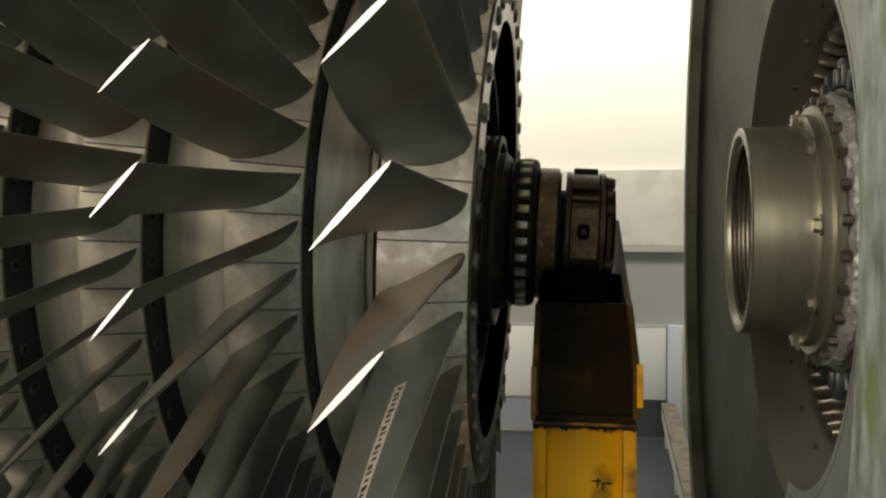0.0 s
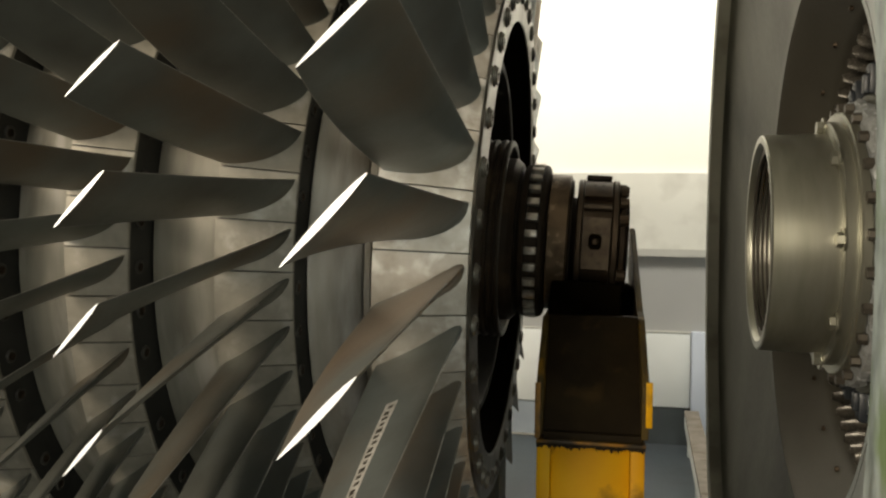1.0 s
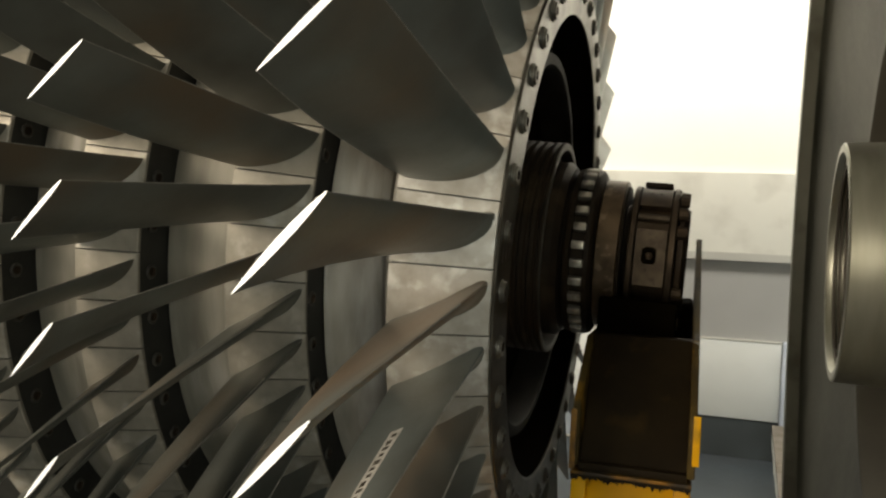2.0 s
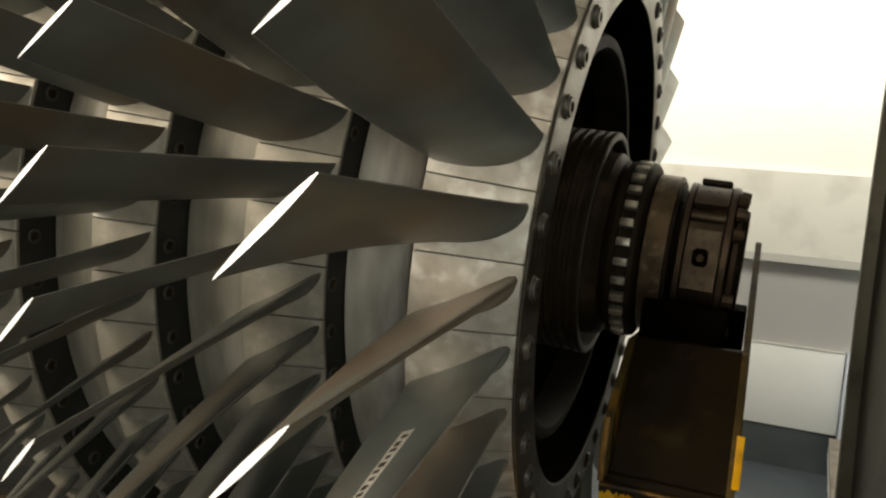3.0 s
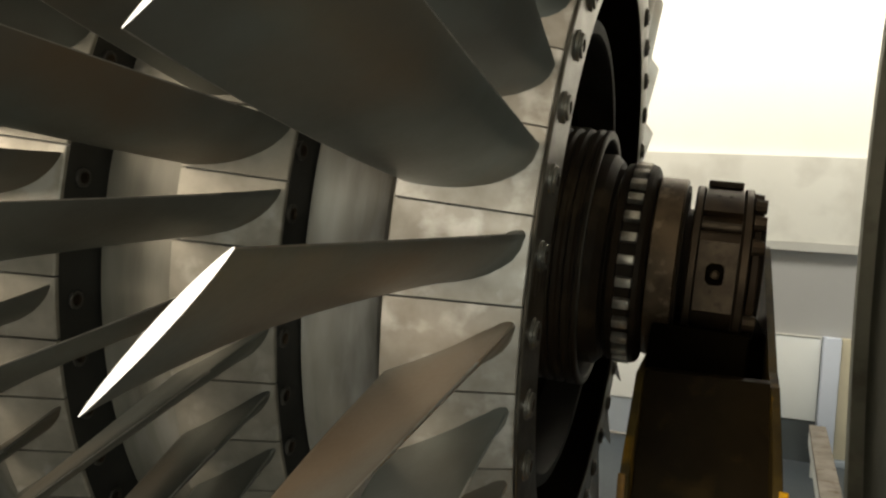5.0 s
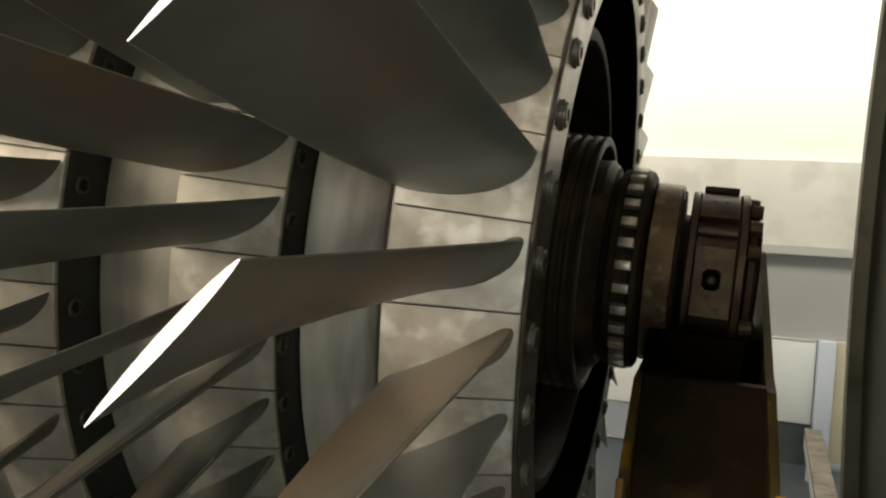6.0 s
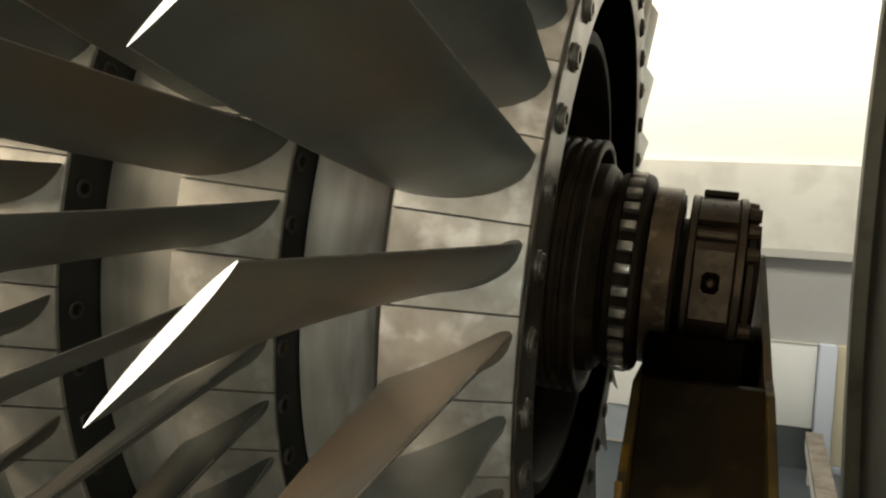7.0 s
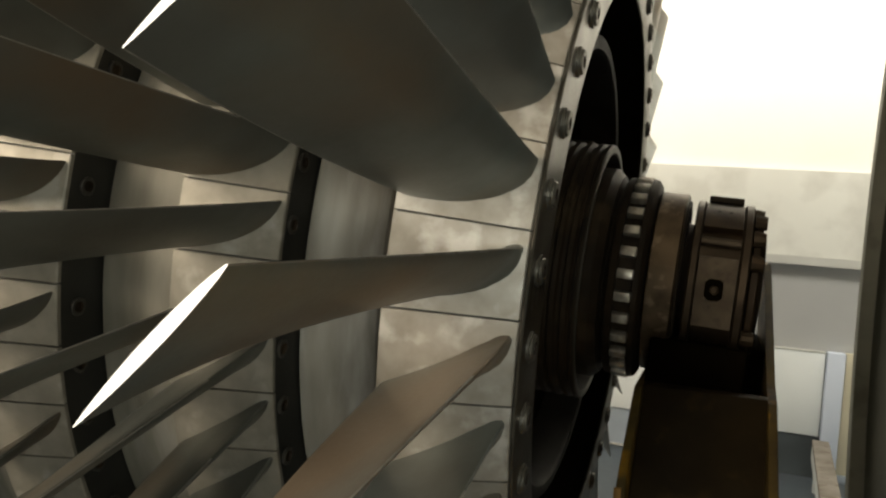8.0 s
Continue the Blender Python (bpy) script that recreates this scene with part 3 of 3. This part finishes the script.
    for a in (0.40, 0.72, 1.02, 1.9, 2.5, 3.1, 3.7, 4.4, 5.1, 5.8):
        part("nut", nut, None, ob, m=spin(a) @ Matrix.Translation((0.2655, -0.152, 0)))
    for x in (0.172, 0.207, 0.256):
        part("clamp_bolt", nut, None, ob, m=spin(-0.85) @ Matrix.Translation((x, -0.166, 0)))
    # foot block that sits down into the saddle
    part("foot", box(bmesh.new(), 0.118, 0.282, -0.150, 0.20, -0.385, -0.09, 0.008), SHADE_BLACK, ob, "foot block in the saddle, blackened for the shade there")


bearing_housing()


# ---- the yellow stand ----
def plate(pts, x0, x1):
    """A plate in the plane across x, from (y, z) corners."""
    bm = bmesh.new()
    n = len(pts)
    for x in (x0, x1):
        bm.faces.new([bm.verts.new((x, y, z)) for y, z in pts])
    bm.verts.ensure_lookup_table()
    for i in range(n):
        j = (i + 1) % n
        bm.faces.new([bm.verts[k] for k in (i, j, j + n, i + n)])
    bmesh.ops.bevel(bm, geom=bm.edges[:], offset=0.0015, segments=1, affect="EDGES")
    return bm


def ragged(x0, x1, top, n):
    """A thin skin over the front of the stand's top plate, with an uneven lower edge."""
    rnd = random.Random(5)
    bm = bmesh.new()
    cols = []
    for i in range(n + 1):
        x = x0 + (x1 - x0) * i / n
        low = top - 0.006 - 0.004 * noise.noise((i * 0.21, 0.3, 0.0)) - 0.007 * rnd.random() ** 3
        y = -0.3785 - 0.001 * rnd.random()
        cols.append([bm.verts.new(p) for p in ((x, y, top), (x, y, low), (x, -0.3725, low), (x, -0.3725, top))])
    for p, q in zip(cols, cols[1:]):
        for k in range(4):
            bm.faces.new((p[k], p[(k + 1) % 4], q[(k + 1) % 4], q[k]))
    bm.faces.new(cols[0])
    bm.faces.new(list(reversed(cols[-1])))
    return bm


def stand():
    ob = thing("rotor_stand", Matrix.Identity(4), "yellow painted steel stand with a greasy saddle, carrying the shaft", "stand")
    cheek = [(-0.375, 1.292), (-0.375, 1.40), (-0.36, 1.418), (-0.20, 1.522), (0.20, 1.522), (0.32, 1.45), (0.32, 1.292)]
    part("cheek_plate", plate(cheek, 0.098, 0.112), CHEEK, ob, "greasy brown cheek plate")
    horn = [(-0.375, 1.292), (-0.375, 1.40), (-0.36, 1.418), (-0.20, 1.522), (-0.13, 1.535), (0.27, 1.735), (0.31, 1.74), (0.33, 1.715), (0.33, 1.292)]
    part("cheek_plate", plate(horn, 0.311, 0.325), CHEEK, ob, "greasy brown cheek plate with a raised rear horn")
    part("cheek_edge", box(bmesh.new(), 0.3185, 0.3315, -0.381, -0.3755, 1.318, 1.410, 0.0015), YELLOW, ob, "yellow painted front edge")
    part("cheek_edge", box(bmesh.new(), 0.0955, 0.1065, -0.381, -0.3755, 1.285, 1.400, 0.0015), WORN, ob, "worn yellow front edge")
    part("deck", box(bmesh.new(), 0.1125, 0.3125, -0.372, 0.31, 1.282, 1.298, 0.002), GRIME, ob, "greasy brown saddle deck")
    slope = plate([(-0.362, 1.299), (-0.185, 1.525), (-0.152, 1.525), (-0.152, 1.299)], 0.1128, 0.3122)
    part("slope_plate", slope, GRIME, ob, "greasy black sloping plate between the cheeks")
    # added block, its black making the shaded space behind the saddle
    part("rear_block", box(bmesh.new(), 0.114, 0.3095, -0.02, 0.26, 1.2995, 1.585, 0.006), SHADE_BLACK, ob, "block added to fill the space behind the saddle with black shade")
    part("top_edge", box(bmesh.new(), 0.0985, 0.3205, -0.3765, 0.31, 1.270, 1.2815, 0.002), WORN, ob, "chipped yellow top plate")
    part("grease_run", ragged(0.1, 0.319, 1.276, 90), GRIME, ob, "ragged grease and bare metal along the paint edge", smooth=0)
    part("flange", box(bmesh.new(), 0.100, 0.128, -0.372, 0.05, 0.03, 1.2695, 0.003), YELLOW, ob)
    part("flange", box(bmesh.new(), 0.290, 0.319, -0.372, 0.05, 0.03, 1.2695, 0.003), YELLOW, ob)
    part("web", box(bmesh.new(), 0.1285, 0.2895, -0.352, -0.330, 0.03, 1.2695, 0.002), YELLOW, ob, "yellow web plate with scratched marks")
    part("base_plate", box(bmesh.new(), 0.02, 0.40, -0.46, 0.30, 0.0, 0.0295, 0.003), YELLOW, ob)
    for i, (x, z, w, h) in enumerate(((0.226, 1.150, 0.020, 0.004), (0.236, 1.139, 0.004, 0.020), (0.252, 1.146, 0.017, 0.004), (0.247, 1.133, 0.004, 0.017))):
        part("scratch", box(bmesh.new(), x, x + w, -0.3532, -0.3522, z, z + h), GRIME, ob, m=None)


stand()


# ---- the inlet casing ----
def casing():
    m = Matrix.Translation((0.56, 0.0, AXIS_Z)) @ Matrix.Rotation(radians(-4.3), 4, "Z")
    ob = thing("inlet_casing", m, "large round dull steel inlet casing with central hub and vanes", "turbine casing")
    part("shell", lathe([(0.042, 1.215), (0.042, 1.30), (0.56, 1.30), (0.56, 1.215)], 144), CASING, ob, "stained dark steel shell")
    # flange and dish halves: near lit, far shaded, by their colours
    part("flange", lathe([(0.0, 1.217), (0.0, 1.385), (0.004, 1.39), (0.037, 1.39), (0.041, 1.385), (0.041, 1.215), (0.003, 1.214)], 72, a0=-1.57, a1=1.57), NEAR_FLANGE, ob, "greenish grey weathered near half flange, painted lighter for its light")
    part("flange", lathe([(0.0, 1.217), (0.0, 1.31), (0.004, 1.315), (0.037, 1.315), (0.041, 1.31), (0.041, 1.215), (0.003, 1.214)], 72, a0=1.5705, a1=4.7125), FAR_FLANGE, ob, "olive-grey far half flange, shaded tone painted in")
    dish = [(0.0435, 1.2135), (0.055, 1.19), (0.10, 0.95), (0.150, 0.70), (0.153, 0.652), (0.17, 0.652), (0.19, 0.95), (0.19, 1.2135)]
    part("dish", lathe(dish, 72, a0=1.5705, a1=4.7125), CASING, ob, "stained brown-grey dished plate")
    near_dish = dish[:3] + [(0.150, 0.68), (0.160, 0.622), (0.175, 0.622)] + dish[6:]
    part("dish", lathe(near_dish, 72, a0=-1.57, a1=1.57), LIT_DISH, ob, "smooth near half of the dished plate, lit tone painted in")
    part("lip", lathe([(0.154, 0.651), (0.162, 0.640), (0.20, 0.615), (0.245, 0.585), (0.262, 0.560), (0.28, 0.548), (0.40, 0.548), (0.40, 0.60), (0.18, 0.651)], 144), LIP, ob, "smooth olive-brown inlet lip")
    part("inner_ring", lathe([(0.262, 0.24), (0.262, 0.342), (0.267, 0.346), (0.42, 0.346), (0.42, 0.24)], 120), CASING, ob)
    part("rear_cover", lathe([(0.50, 0.0), (0.50, 1.212), (0.55, 1.212), (0.55, 0.0)], 96), OILY, ob, "black rear cover")
    part("hub", lathe([(0.038, 0.238), (0.038, 0.253), (0.041, 0.257), (0.176, 0.259), (0.176, 0.20), (0.12, 0.20), (0.12, 0.222), (0.05, 0.232)], 120), HUB, ob, "brushed steel hub sleeve")
    for i in range(6):
        x = 0.052 + i * 0.011
        part("bore_ring", lathe([(x, 0.214), (x, 0.2325), (x + 0.005, 0.2325), (x + 0.005, 0.214)], 96), BOLT, ob, "dark ridge in the bore")
    part("bore_floor", lathe([(0.122, 0.0), (0.122, 0.215), (0.13, 0.215), (0.13, 0.0)], 72), OILY, ob, "black bore")
    part("hub_flange", lathe([(0.174, 0.24), (0.174, 0.282), (0.177, 0.285), (0.199, 0.285), (0.199, 0.303), (0.202, 0.306), (0.218, 0.306), (0.222, 0.301), (0.222, 0.24)], 120), HUB, ob, "stepped steel hub flange")
    rough = lathe([(0.223, 0.24), (0.223, 0.312), (0.226, 0.322), (0.23, 0.329), (0.244, 0.333), (0.257, 0.329), (0.26, 0.32), (0.26, 0.24)], 160)
    for v in rough.verts:
        if math.hypot(v.co.y, v.co.z) > 0.3:
            v.co += 0.007 * noise.noise_vector(v.co * 42.0) + 0.004 * noise.noise_vector(v.co * 120.0)
    part("rough_rim", rough, RIM, ob, "rough bright corroded rim", smooth=20)
    bm = bmesh.new()
    prism(bm, 24, 0.024, 0.024, 0.004, Matrix.Rotation(radians(-90), 4, "Y"))
    prism(bm, 6, 0.0175, 0.0155, 0.016, Matrix.Rotation(radians(-90), 4, "Y"))
    nut = mesh_of("hub_bolt", bm, HUB, 0)
    for k in range(9):
        part("hub_bolt", nut, None, ob, m=spin(0.02 + k * 2 * math.pi / 9) @ Matrix.Translation((0.1735, -0.272, 0)))
    # greasy lugs and studs round the rough rim
    lug = bmesh.new()
    box(lug, 0.268, 0.31, -0.42, -0.347, -0.020, 0.020, 0.008)
    box(lug, 0.258, 0.28, -0.395, -0.348, -0.014, 0.014, 0.006)
    lug_mesh = mesh_of("lug", lug, WET, 40)
    for k in range(18):
        part("lug", lug_mesh, None, ob, m=spin(0.12 + k * math.pi / 9))
    rim_nut = mesh_of("rim_nut", prism(bmesh.new(), 6, 0.013, 0.012, 0.018, Matrix.Rotation(radians(-90), 4, "Y")), BOLT, 0)
    for k in range(26):
        part("rim_nut", rim_nut, None, ob, m=spin(0.05 + k * math.pi / 13) @ Matrix.Translation((0.2235, -0.3165, 0)))
    # axial bars inside the lip
    bar = bmesh.new()
    cols = []
    for u in (0.0, 0.06, 0.2, 0.5, 1.0):
        g = min(1.0, 0.45 + 2.2 * u)
        line = []
        for i in range(12):
            w = 2 * math.pi * i / 12
            line.append(bar.verts.new((0.275 + 0.135 * u, -0.519 + 0.029 * g * math.cos(w), 0.0115 * g * math.sin(w) + 0.012 * u)))
        cols.append(line)
    for p, q in zip(cols, cols[1:]):
        for i in range(12):
            j = (i + 1) % 12
            bar.faces.new((p[i], p[j], q[j], q[i]))
    bar.faces.new(cols[0])
    bar.faces.new(list(reversed(cols[-1])))
    vm = mesh_of("vane", bar, VANE, 60)
    for k in range(58):
        part("vane", vm, None, ob, m=spin(0.05 + k * 2 * math.pi / 58))
    stud = mesh_of("lip_stud", prism(bmesh.new(), 6, 0.007, 0.006, 0.009, Matrix.Rotation(radians(-90), 4, "Y")), HOUSE, 0)
    for k in range(20):
        part("lip_stud", stud, None, ob, m=spin(0.1 + k * 2 * math.pi / 20) @ Matrix.Translation((0.252, -0.574, 0)))
    # cradle that carries the casing on the floor
    cr = thing("casing_cradle", m, "dark steel cradle under the casing, standing on the floor", "cradle")
    for y in (-0.8, 0.8):
        part("post", box(bmesh.new(), 0.2, 0.5, y - 0.1, y + 0.1, -AXIS_Z, -1.02, 0.005), CASING, cr)
    part("sill", box(bmesh.new(), 0.15, 0.55, -0.95, 0.95, -AXIS_Z, -AXIS_Z + 0.06, 0.004), CASING, cr)


casing()


# ---- the far support of the rotor, out of view behind the blades ----
def rear_support():
    ob = thing("rear_stand", Matrix.Identity(4), "dark steel support under the far end of the rotor", "stand")
    part("post", box(bmesh.new(), -1.75, -1.5, -0.2, 0.2, 0.03, 1.15, 0.005), GRIME, ob)
    part("base_plate", box(bmesh.new(), -1.9, -1.35, -0.4, 0.4, 0, 0.0295, 0.003), GRIME, ob)


rear_support()
